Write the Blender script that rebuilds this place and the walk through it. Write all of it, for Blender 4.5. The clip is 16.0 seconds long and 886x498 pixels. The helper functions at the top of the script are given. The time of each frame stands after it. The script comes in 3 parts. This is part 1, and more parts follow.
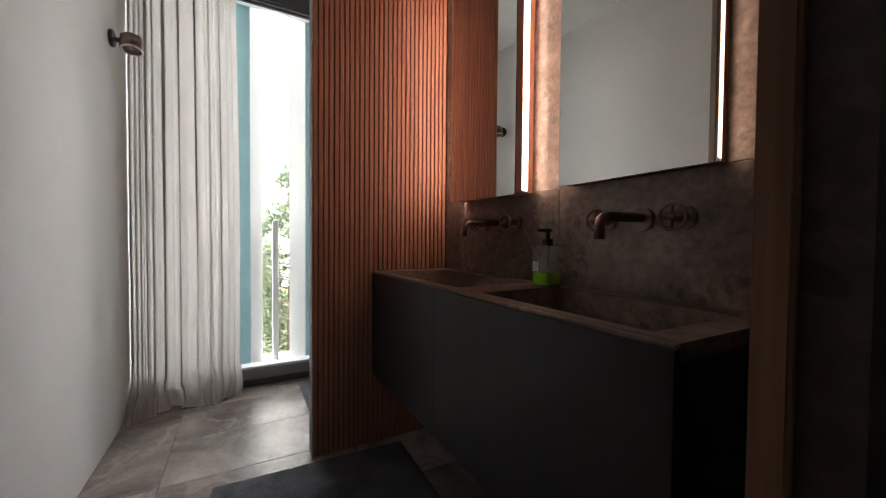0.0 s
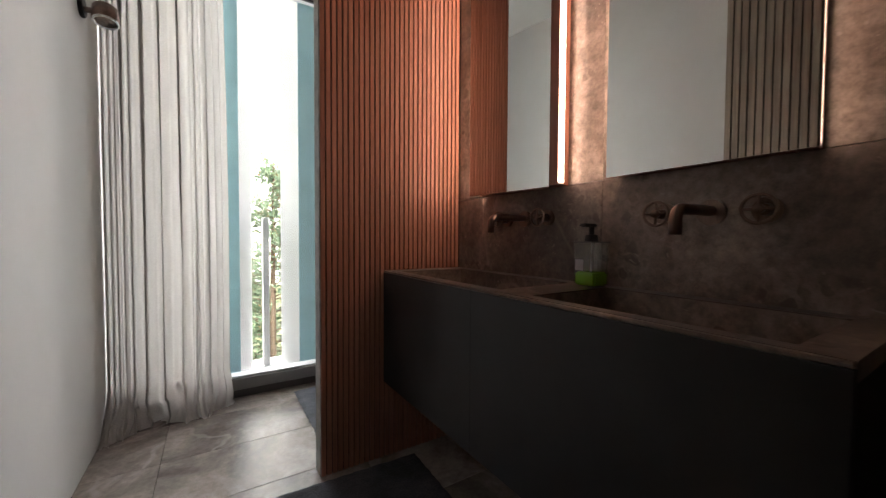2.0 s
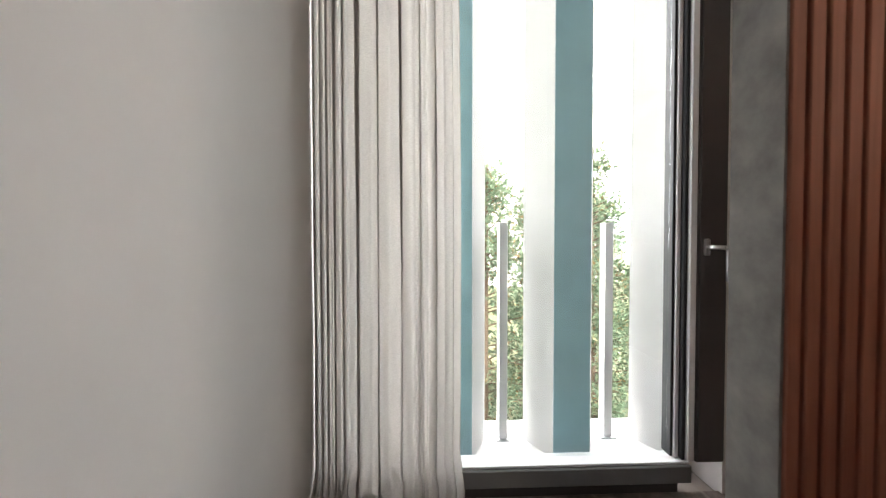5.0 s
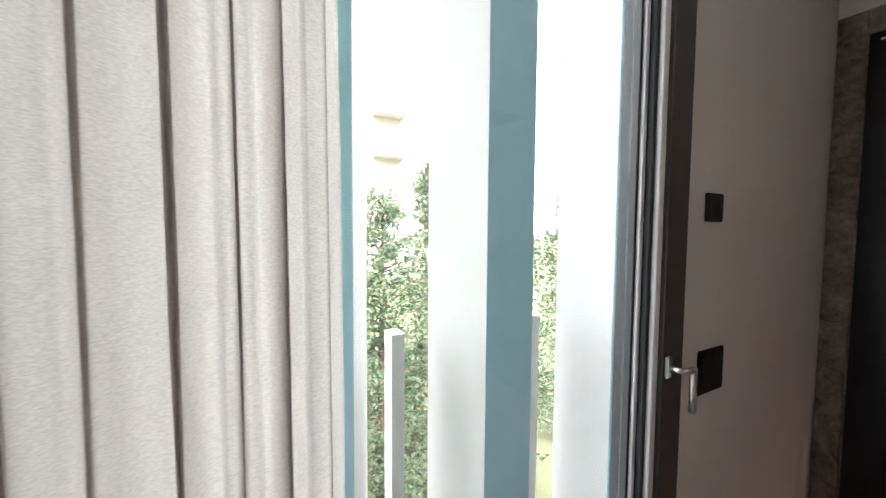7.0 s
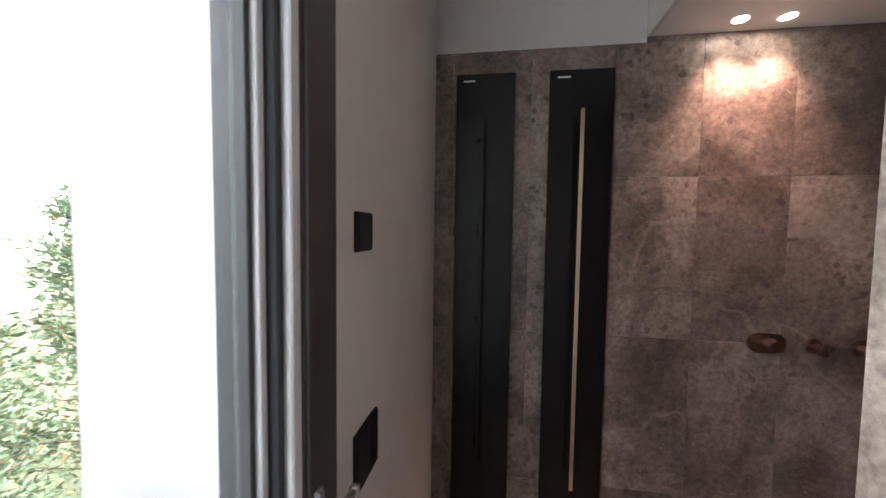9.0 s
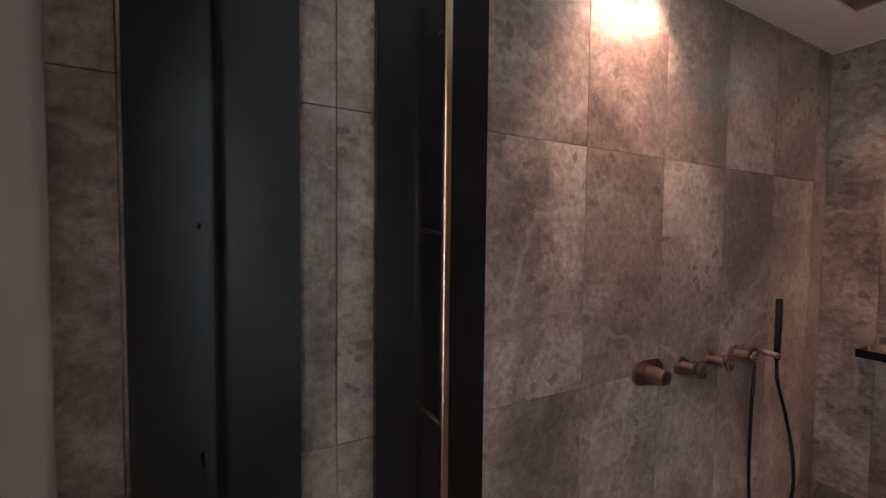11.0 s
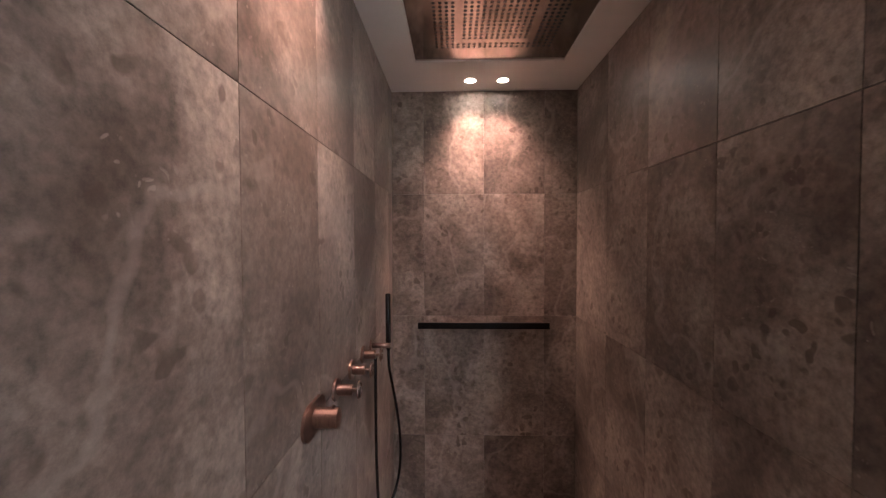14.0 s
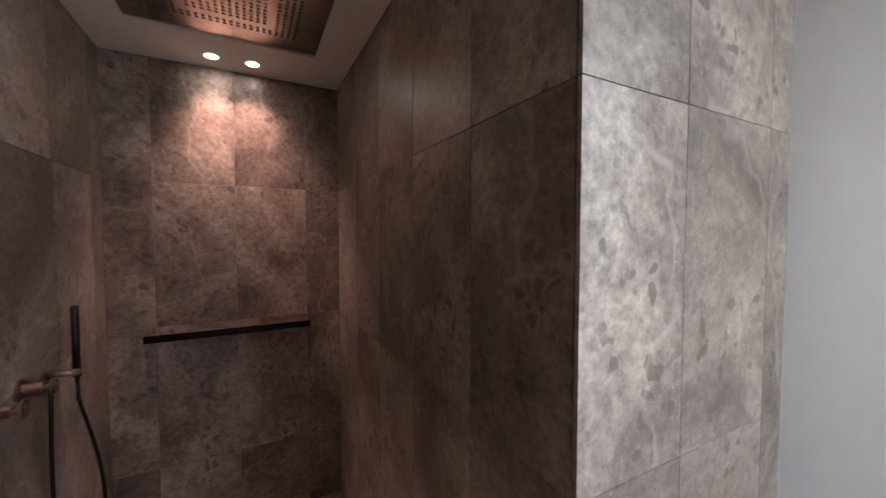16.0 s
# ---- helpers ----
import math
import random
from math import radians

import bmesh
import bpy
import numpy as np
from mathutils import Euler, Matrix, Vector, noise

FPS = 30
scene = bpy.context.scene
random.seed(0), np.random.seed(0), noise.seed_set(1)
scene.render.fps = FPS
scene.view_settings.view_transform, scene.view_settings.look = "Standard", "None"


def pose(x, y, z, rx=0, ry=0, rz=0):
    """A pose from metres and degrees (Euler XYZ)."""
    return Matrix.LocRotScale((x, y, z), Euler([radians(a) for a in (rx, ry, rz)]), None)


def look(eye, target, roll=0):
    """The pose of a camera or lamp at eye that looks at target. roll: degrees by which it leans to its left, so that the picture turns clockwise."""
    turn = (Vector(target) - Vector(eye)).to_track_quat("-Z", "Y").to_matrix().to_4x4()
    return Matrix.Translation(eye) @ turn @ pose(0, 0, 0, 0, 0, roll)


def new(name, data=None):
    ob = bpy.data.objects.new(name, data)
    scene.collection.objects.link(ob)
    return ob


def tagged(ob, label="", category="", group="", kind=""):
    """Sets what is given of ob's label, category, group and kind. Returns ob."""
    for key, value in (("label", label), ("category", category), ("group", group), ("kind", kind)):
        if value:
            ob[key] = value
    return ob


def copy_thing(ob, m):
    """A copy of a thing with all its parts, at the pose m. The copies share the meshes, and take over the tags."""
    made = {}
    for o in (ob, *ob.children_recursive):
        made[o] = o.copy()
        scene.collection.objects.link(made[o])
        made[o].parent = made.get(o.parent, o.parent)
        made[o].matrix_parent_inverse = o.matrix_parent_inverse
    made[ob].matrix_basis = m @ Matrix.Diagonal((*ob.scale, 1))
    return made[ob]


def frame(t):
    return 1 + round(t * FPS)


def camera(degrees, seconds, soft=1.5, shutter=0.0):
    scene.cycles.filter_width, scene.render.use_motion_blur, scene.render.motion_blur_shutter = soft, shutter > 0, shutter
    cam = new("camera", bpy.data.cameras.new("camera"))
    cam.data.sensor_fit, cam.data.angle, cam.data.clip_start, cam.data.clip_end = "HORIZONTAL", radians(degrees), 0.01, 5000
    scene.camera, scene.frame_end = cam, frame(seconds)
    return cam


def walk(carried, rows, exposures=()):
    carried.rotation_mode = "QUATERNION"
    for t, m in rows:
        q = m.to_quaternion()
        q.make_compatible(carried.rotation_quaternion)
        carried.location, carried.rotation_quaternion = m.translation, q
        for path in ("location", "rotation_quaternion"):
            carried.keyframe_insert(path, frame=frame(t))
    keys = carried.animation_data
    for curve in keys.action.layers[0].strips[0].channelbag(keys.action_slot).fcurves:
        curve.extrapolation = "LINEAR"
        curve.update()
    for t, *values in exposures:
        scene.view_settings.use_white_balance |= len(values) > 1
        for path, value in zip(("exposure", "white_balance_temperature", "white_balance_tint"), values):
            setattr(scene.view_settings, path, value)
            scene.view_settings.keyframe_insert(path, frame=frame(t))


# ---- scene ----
cam = camera(100.8, 16.0, 1.2, 0.18)
PATH = [
    (0, (-0.068, 0.05, 1.03), (0.897, 1.801, 0.982), 0.5),
    (0.5, (-0.085, 0.081, 1.029), (1.009, 1.755, 0.986), 0.5),
    (1, (-0.113, 0.108, 1.028), (1.037, 1.744, 0.983), 0.4),
    (1.5, (-0.145, 0.151, 1.026), (1.017, 1.778, 0.978), 0.4),
    (2, (-0.156, 0.254, 1.026), (0.906, 1.948, 0.965), 0.3),
    (2.5, (-0.21, 0.384, 1.019), (0.578, 2.22, 0.941), -0.2),
    (3, (-0.213, 0.570, 0.983), (0.169, 2.533, 0.928), -0.0),
    (3.5, (-0.247, 0.813, 1.023), (-0.059, 2.803, 0.941), -0.4),
    (4, (-0.189, 1.062, 1.032), (-0.107, 3.058, 0.952), -0.1),
    (4.2, (-0.18, 1.136, 1.02), (-0.11, 3.134, 0.978), 0.0),
    (6.3, (-0.286, 1.939, 1.394), (0.015, 3.915, 1.343), -0.1),
    (6.5, (-0.29, 2.044, 1.454), (0.199, 3.98, 1.346), -0.2),
    (7, (-0.231, 2.216, 1.481), (0.731, 3.966, 1.373), 0.4),
    (7.8, (-0.061, 2.405, 1.517), (1.418, 3.748, 1.408), 0.8),
    (8.5, (0.135, 2.531, 1.567), (1.986, 3.28, 1.458), 0.7),
    (8.7, (0.197, 2.548, 1.571), (2.115, 3.105, 1.463), 0.7),
    (11, (1.38, 2.542, 1.55), (3.182, 1.676, 1.472), 0.6),
    (11.5, (1.439, 2.454, 1.537), (3.038, 1.253, 1.477), -0.1),
    (12, (1.617, 2.369, 1.536), (2.823, 0.774, 1.482), -0.0),
    (12.5, (1.767, 2.272, 1.534), (2.586, 0.448, 1.48), -0.3),
    (13, (1.869, 2.197, 1.544), (2.426, 0.277, 1.482), -0.1),
    (13.5, (1.891, 2.23, 1.55), (2.182, 0.252, 1.494), -0.1),
    (14, (1.865, 2.281, 1.55), (1.918, 0.283, 1.495), -0.2),
    (14.5, (1.824, 2.321, 1.558), (1.641, 0.33, 1.498), -0.3),
    (15, (1.767, 2.359, 1.554), (1.347, 0.405, 1.489), -0.3),
    (15.5, (1.731, 2.375, 1.555), (1.071, 0.489, 1.478), -0.3),
    (16, (1.593, 2.378, 1.552), (0.659, 0.611, 1.475), 0.0),
]
walk(cam, [(t, look(eye, target, roll)) for t, eye, target, roll in PATH], exposures=[(t, e, k, 13) for t, e, k in ((0, 1.65, 6600), (2.5, 1.75, 6700), (4, 1.7, 6800), (6.5, 1.75, 6500), (8.7, 1.9, 6300), (11, 2.3, 6200), (14, 2.4, 6100), (15, 2.35, 5950), (15.5, 2.15, 5950), (16, 1.85, 6000))])

# plan, in metres
XL, XM, XPE, XSW, XE = -.642, .928, .22, 1.063, 2.26
YP, YN, YS, YW, YJ = 1.825, 1.906, -.114, 2.888, .194
ZC, ZS, ZH = 2.80, 2.508, 2.48

# ---------- world, sun, lamps ----------
W = bpy.data.worlds.new("world")
scene.world = W
W.use_nodes = True
sky = W.node_tree.nodes.new("ShaderNodeTexSky")
sky.sky_type, sky.sun_disc, sky.sun_elevation, sky.sun_rotation = "NISHITA", False, radians(48), radians(200)
sky.dust_density, sky.air_density, sky.ozone_density = 10.0, 0.6, 0.0
W.node_tree.links.new(sky.outputs[0], W.node_tree.nodes["Background"].inputs[0])
W.node_tree.nodes["Background"].inputs[1].default_value = 0.15
sun = new("sun", bpy.data.lights.new("sun", "SUN"))
sun.data.energy, sun.data.angle, sun.data.color = 5.0, radians(12), (1, .97, .93)
sun.matrix_world = look((0, 0, 0), (-.25, .62, -.75))


def spot(x, y, tx, ty, power, cone=88, blend=1.0, col=(1, .6, .45)):
    """A recessed ceiling spot of the shower."""
    o = new("spot_lamp", bpy.data.lights.new("spot_lamp", "SPOT"))
    o.data.energy, o.data.spot_size, o.data.spot_blend, o.data.color = power, radians(cone), blend, col
    o.data.shadow_soft_size = .02
    o.matrix_world = look((x, y, ZS - .012), (tx, ty, ZS - 1))


SPOTS = ((1.755, .035), (1.56, .035), (2.155, 1.52), (2.155, 1.335))
for n, (x, y) in enumerate(SPOTS):
    spot(x, y, x if n < 2 else x + .09, y - .13 if n < 2 else y, 10.5 if n < 2 else 11)

win = new("window_daylight", bpy.data.lights.new("window_daylight", "AREA"))
win.data.shape, win.data.size, win.data.size_y, win.data.energy, win.data.color = "RECTANGLE", 1.5, 2.4, 6.5, (.98, .96, 1)
win.matrix_world = look((.15, 3.02, 1.4), (.15, 0, 1.3))


# ---------- materials ----------
def mat(name):
    m = bpy.data.materials.new(name)
    m.use_nodes = True
    return m, m.node_tree.nodes, m.node_tree.links, m.node_tree.nodes["Principled BSDF"]


def ramp(n, l, src, stops):
    r = n.new("ShaderNodeValToRGB")
    e = r.color_ramp.elements
    while len(e) < len(stops):
        e.new(.5)
    for k, (p, c) in enumerate(stops):
        e[k].position, e[k].color = p, (*c, 1) if len(c) == 3 else c
    l.new(src, r.inputs[0])
    return r.outputs[0]


def noise_tex(n, l, vec, scale, detail=5, rough=.6, dist=0):
    t = n.new("ShaderNodeTexNoise")
    t.inputs["Scale"].default_value, t.inputs["Detail"].default_value = scale, detail
    t.inputs["Roughness"].default_value, t.inputs["Distortion"].default_value = rough, dist
    l.new(vec, t.inputs["Vector"])
    return t.outputs[0]


def mixc(n, l, a, b, f, mode="MIX"):
    m = n.new("ShaderNodeMix")
    m.data_type, m.blend_type = "RGBA", mode
    for sock, v in ((m.inputs[6], a), (m.inputs[7], b), (m.inputs[0], f)):
        if isinstance(v, (int, float)):
            sock.default_value = v
        elif isinstance(v, tuple):
            sock.default_value = (*v, 1)
        else:
            l.new(v, sock)
    return m.outputs[2]


def bump(n, l, b, h, strength, dist=.002):
    k = n.new("ShaderNodeBump")
    k.inputs["Strength"].default_value, k.inputs["Distance"].default_value = strength, dist
    l.new(h, k.inputs["Height"])
    l.new(k.outputs[0], b.inputs["Normal"])


def world_vec(n, l, per_piece=0.0, scale=(1, 1, 1)):
    """World position, shifted for each piece."""
    g = n.new("ShaderNodeNewGeometry")
    m = n.new("ShaderNodeMapping")
    m.inputs["Scale"].default_value = scale
    l.new(g.outputs["Position"], m.inputs[0])
    if not per_piece:
        return m.outputs[0]
    oi = n.new("ShaderNodeObjectInfo")
    mul = n.new("ShaderNodeMath")
    mul.operation = "MULTIPLY"
    mul.inputs[1].default_value = per_piece
    l.new(oi.outputs["Random"], mul.inputs[0])
    add = n.new("ShaderNodeVectorMath")
    l.new(m.outputs[0], add.inputs[0])
    l.new(mul.outputs[0], add.inputs[1])
    return add.outputs[0]


def stone_mat(name, tint=(1, 1, 1), rough=(.24, .5), fleck=.7, grain=.85):
    m, n, l, b = mat(name)
    v = world_vec(n, l, 37.0)
    big = noise_tex(n, l, v, 2.2, 6, .62, .6)
    base = ramp(n, l, big, [(.34, (.105, .09, .08)), (.48, (.205, .18, .163)), (.63, (.35, .32, .292))])
    fine = noise_tex(n, l, v, 38, 6, .7)
    base = mixc(n, l, base, ramp(n, l, fine, [(.3, (.42, .42, .42)), (.7, (1.45, 1.42, 1.4))]), grain, "MULTIPLY")
    # brown fossil flecks
    vv = n.new("ShaderNodeTexVoronoi")
    vv.inputs["Scale"].default_value = 17
    warp = n.new("ShaderNodeVectorMath")
    l.new(v, warp.inputs[0])
    wn = n.new("ShaderNodeTexNoise")
    wn.inputs["Scale"].default_value = 12
    l.new(v, wn.inputs["Vector"])
    sc = n.new("ShaderNodeVectorMath")
    sc.operation = "SCALE"
    sc.inputs["Scale"].default_value = .1
    l.new(wn.outputs[1], sc.inputs[0])
    l.new(sc.outputs[0], warp.inputs[1])
    l.new(warp.outputs[0], vv.inputs["Vector"])
    flecks = ramp(n, l, vv.outputs["Distance"], [(.25, (1, 1, 1)), (.34, (0, 0, 0))])
    where = ramp(n, l, noise_tex(n, l, v, 4.5, 3, .6), [(.44, (0, 0, 0)), (.6, (fleck, fleck, fleck))])
    fl = mixc(n, l, flecks, where, 1.0, "MULTIPLY")
    base = mixc(n, l, base, (.075, .056, .046), fl)
    # small pale shell fragments
    sp = n.new("ShaderNodeTexVoronoi")
    sp.inputs["Scale"].default_value = 46
    l.new(warp.outputs[0], sp.inputs["Vector"])
    sm = mixc(n, l, ramp(n, l, sp.outputs["Distance"], [(.14, (1, 1, 1)), (.22, (0, 0, 0))]),
              ramp(n, l, noise_tex(n, l, v, 7, 3, .6), [(.52, (0, 0, 0)), (.6, (fleck * .7, fleck * .7, fleck * .7))]), 1.0, "MULTIPLY")
    base = mixc(n, l, base, (.42, .39, .36), sm)
    # pale veins
    w = n.new("ShaderNodeTexWave")
    w.inputs["Scale"].default_value, w.inputs["Distortion"].default_value, w.inputs["Detail"].default_value = .7, 14, 4
    w.inputs["Detail Scale"].default_value = 1.6
    l.new(v, w.inputs["Vector"])
    vein = ramp(n, l, w.outputs["Fac"], [(.975, (0, 0, 0)), (1.0, (.22, .22, .22))])
    base = mixc(n, l, base, (.5, .47, .44), vein)
    oi = n.new("ShaderNodeObjectInfo")
    tone = ramp(n, l, oi.outputs["Random"], [(0, (.82, .81, .8)), (1, (1.14, 1.13, 1.12))])
    base = mixc(n, l, base, tone, 1.0, "MULTIPLY")
    base = mixc(n, l, base, tint, 1.0, "MULTIPLY")
    l.new(base, b.inputs["Base Color"])
    rr = n.new("ShaderNodeMapRange")
    rr.inputs[3].default_value, rr.inputs[4].default_value = rough
    l.new(fine, rr.inputs[0])
    l.new(rr.outputs[0], b.inputs["Roughness"])
    bump(n, l, b, fine, .12, .001)
    return m


def wood_mat(name, dark, light, rough=.5):
    m, n, l, b = mat(name)
    v = world_vec(n, l, 11.0, (60, 60, 2.2))
    g = noise_tex(n, l, v, 1.0, 6, .65, .4)
    c = ramp(n, l, g, [(.3, dark), (.7, light)])
    v2 = world_vec(n, l, 5.0, (9, 9, .5))
    c = mixc(n, l, c, ramp(n, l, noise_tex(n, l, v2, 1, 3), [(.3, (.78, .76, .75)), (.7, (1.15, 1.12, 1.1))]), .7, "MULTIPLY")
    l.new(c, b.inputs["Base Color"])
    b.inputs["Roughness"].default_value = rough
    bump(n, l, b, g, .2, .0008)
    return m


def paint_mat(name, col, rough=.6, grain=.05, metal=0.0, scale=6):
    m, n, l, b = mat(name)
    v = world_vec(n, l)
    a = noise_tex(n, l, v, scale, 5)
    lo, hi = tuple(c * (1 - grain) for c in col), tuple(min(1, c * (1 + grain)) for c in col)
    l.new(ramp(n, l, a, [(.3, lo), (.7, hi)]), b.inputs["Base Color"])
    b.inputs["Roughness"].default_value, b.inputs["Metallic"].default_value = rough, metal
    f = noise_tex(n, l, v, 220, 3)
    bump(n, l, b, f, .06, .0006)
    return m


def metal_mat(name, col, rough, streak=(200, 200, 8)):
    m, n, l, b = mat(name)
    v = world_vec(n, l, 0, streak)
    a = noise_tex(n, l, v, 1, 4)
    l.new(ramp(n, l, a, [(.3, tuple(c * .8 for c in col)), (.7, tuple(min(1, c * 1.12) for c in col))]), b.inputs["Base Color"])
    r = n.new("ShaderNodeMapRange")
    r.inputs[3].default_value, r.inputs[4].default_value = rough * .8, rough * 1.25
    l.new(a, r.inputs[0])
    l.new(r.outputs[0], b.inputs["Roughness"])
    b.inputs["Metallic"].default_value = 1
    return m


def glow_mat(name, col, strength):
    m, n, l, b = mat(name)
    b.inputs["Base Color"].default_value = (.9, .9, .9, 1)
    b.inputs["Emission Color"].default_value, b.inputs["Emission Strength"].default_value = (*col, 1), strength
    return m


def leaf_mat(name, a, c):
    m, n, l, b = mat(name)
    g = n.new("ShaderNodeNewGeometry")
    l.new(ramp(n, l, g.outputs["Random Per Island"], [(0, a), (.85, c), (1, (.25, .13, .04))]), b.inputs["Base Color"])
    b.inputs["Roughness"].default_value = .6
    b.inputs["Transmission Weight"].default_value = 0
    return m


STONE = stone_mat("limestone_tile", (1.06, .985, .95))
GROUT = paint_mat("grout", (.27, .245, .22), .9, .2)
FLOORSTONE = stone_mat("floor_stone", (1.3, 1.28, 1.28), (.15, .28), .04, .4)
BASINSTONE = stone_mat("basin_stone", (.78, .72, .68), (.35, .55))
WHITE = paint_mat("white_wall_paint", (.7, .685, .665), .75, .02)
CEIL = paint_mat("ceiling_paint", (.8, .79, .76), .8, .02)
SLAT = wood_mat("warm_slat_wood", (.36, .15, .1), (.54, .26, .185), .5)
SLATBACK = paint_mat("slat_backing", (.06, .02, .015), .9, .2)
WSLAT = wood_mat("grey_slat_wood", (.2, .15, .11), (.36, .29, .23), .5)
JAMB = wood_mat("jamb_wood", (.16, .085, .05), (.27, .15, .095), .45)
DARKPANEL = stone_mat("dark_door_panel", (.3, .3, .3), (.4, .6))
BLACKSTONE = paint_mat("vanity_black", (.013, .013, .0145), .42, .25, 0, 9)
CONCRETE = paint_mat("concrete_edge", (.33, .33, .32), .8, .3, 0, 14)
BLACK = paint_mat("black_matt_steel", (.006, .006, .007), .27, .2)
BLACKPLATE = paint_mat("black_plastic", (.012, .012, .013), .4, .1)
GUN = metal_mat("aged_bronze", (.24, .17, .14), .3)
COPPER = metal_mat("brushed_copper", (.3, .205, .175), .3)
BRASS = metal_mat("champagne_bar", (.8, .68, .5), .2)
STEEL = metal_mat("mirror_polished_steel", (.5, .43, .39), .09, (3, 3, 3))
ALU = metal_mat("satin_aluminium", (.72, .73, .74), .28)
BLACK.node_tree.nodes["Principled BSDF"].inputs["Specular IOR Level"].default_value = .34
FRAME = paint_mat("anthracite_frame", (.075, .07, .07), .45, .08)
SILL = paint_mat("grey_sill", (.2, .2, .205), .4, .08)
FRAMEL = paint_mat("light_frame_seal", (.8, .81, .83), .45, .05)
GASKET = paint_mat("rubber_gasket", (.02, .022, .025), .6, .1)
TEAL = paint_mat("teal_render", (.5, .78, .88), .8, .06, 0, 10)
FINWHITE = paint_mat("white_render", (.9, .89, .89), .8, .03)
LED = glow_mat("led_strip", (1, .67, .5), 6.0)
LED_MID = glow_mat("led_strip_mid", (1, .67, .5), 3.2)
LED_DIM = glow_mat("led_strip_dim", (1, .67, .5), 1.8)
SPOTGLOW = glow_mat("spot_lens", (1, .82, .66), 14)
BARK = paint_mat("bark", (.12, .085, .06), .9, .3, 0, 30)
LEAF = leaf_mat("conifer_leaf", (.085, .145, .09), (.2, .28, .18))
GROUND = paint_mat("ground_soil", (.12, .13, .07), .95, .3, 0, .6)
HOUSE = paint_mat("house_render", (.88, .87, .86), .8, .05)
HOUSED = paint_mat("balcony_soffit", (.5, .42, .39), .8, .1)

MIRROR, _n, _l, _b = mat("mirror_glass")
_b.inputs["Base Color"].default_value, _b.inputs["Metallic"].default_value, _b.inputs["Roughness"].default_value = (.84, .87, .85, 1), 1, .004

GLASS, _n, _l, _b = mat("window_glass")
_t, _g, _x = _n.new("ShaderNodeBsdfTransparent"), _n.new("ShaderNodeBsdfGlossy"), _n.new("ShaderNodeMixShader")
_t.inputs[0].default_value, _g.inputs["Roughness"].default_value = (.93, .97, .96, 1), .01
_x.inputs[0].default_value = .05
_l.new(_t.outputs[0], _x.inputs[1]), _l.new(_g.outputs[0], _x.inputs[2])
_l.new(_x.outputs[0], _n["Material Output"].inputs[0])

CLEAR, _n, _l, _b = mat("clear_bottle")
_t, _g, _x = _n.new("ShaderNodeBsdfTransparent"), _n.new("ShaderNodeBsdfGlossy"), _n.new("ShaderNodeMixShader")
_t.inputs[0].default_value, _g.inputs["Roughness"].default_value = (.93, .95, .93, 1), .04
_x.inputs[0].default_value = .07
_l.new(_t.outputs[0], _x.inputs[1]), _l.new(_g.outputs[0], _x.inputs[2])
_l.new(_x.outputs[0], _n["Material Output"].inputs[0])
SOAP, _n, _l, _b = mat("green_soap")
_b.inputs["Base Color"].default_value, _b.inputs["Roughness"].default_value = (.34, .78, .05, 1), .15
_b.inputs["Subsurface Weight"].default_value = .2

LINEN, _n, _l, _b = mat("linen_curtain")
_v = world_vec(_n, _l, 0, (160, 160, 420))
_w = noise_tex(_n, _l, _v, 1, 4)
_c = ramp(_n, _l, _w, [(.3, (.46, .43, .405)), (.7, (.62, .585, .555))])
_l.new(_c, _b.inputs["Base Color"])
_b.inputs["Roughness"].default_value = .9
bump(_n, _l, _b, _w, .25, .001)
_tr, _x = _n.new("ShaderNodeBsdfTranslucent"), _n.new("ShaderNodeMixShader")
_l.new(_c, _tr.inputs[0])
_x.inputs[0].default_value = .36
_l.new(_b.outputs[0], _x.inputs[1]), _l.new(_tr.outputs[0], _x.inputs[2]), _l.new(_x.outputs[0], _n["Material Output"].inputs[0])

RUG, _n, _l, _b = mat("charcoal_rug")
_v = world_vec(_n, _l)
_a, _a2 = noise_tex(_n, _l, _v, 160, 4), noise_tex(_n, _l, _v, 7, 4)
_c = mixc(_n, _l, ramp(_n, _l, _a, [(.3, (.03, .033, .04)), (.7, (.1, .105, .12))]), ramp(_n, _l, _a2, [(.35, (.5, .5, .5)), (.65, (1.4, 1.4, 1.4))]), 1.0, "MULTIPLY")
_l.new(_c, _b.inputs["Base Color"])
_b.inputs["Roughness"].default_value = .95
bump(_n, _l, _b, _a, .9, .006)


# ---------- mesh helpers ----------
def obj(name, bm, material, parent=None, smooth=False):
    me = bpy.data.meshes.new(name)
    bm.to_mesh(me)
    bm.free()
    for m in material if isinstance(material, (list, tuple)) else (material,):
        me.materials.append(m)
    if smooth:
        me.polygons.foreach_set("use_smooth", [True] * len(me.polygons))
    o = new(name, me)
    if parent:
        o.parent = parent
    return o


def part(name, bm, material, parent, label="", smooth=False):
    o = obj(name, bm, material, parent, smooth)
    return tagged(o, label) if label else o


def cuboid(x0, x1, y0, y1, z0, z1, bevel=0.0, seg=1, bm=None):
    bm = bm or bmesh.new()
    v = bmesh.ops.create_cube(bm, size=1)["verts"]
    for p in v:
        p.co = (x0 + (p.co.x + .5) * (x1 - x0), y0 + (p.co.y + .5) * (y1 - y0), z0 + (p.co.z + .5) * (z1 - z0))
    if bevel:
        bmesh.ops.bevel(bm, geom=list({e for p in v for e in p.link_edges}), offset=bevel, segments=seg, affect="EDGES")
    return bm


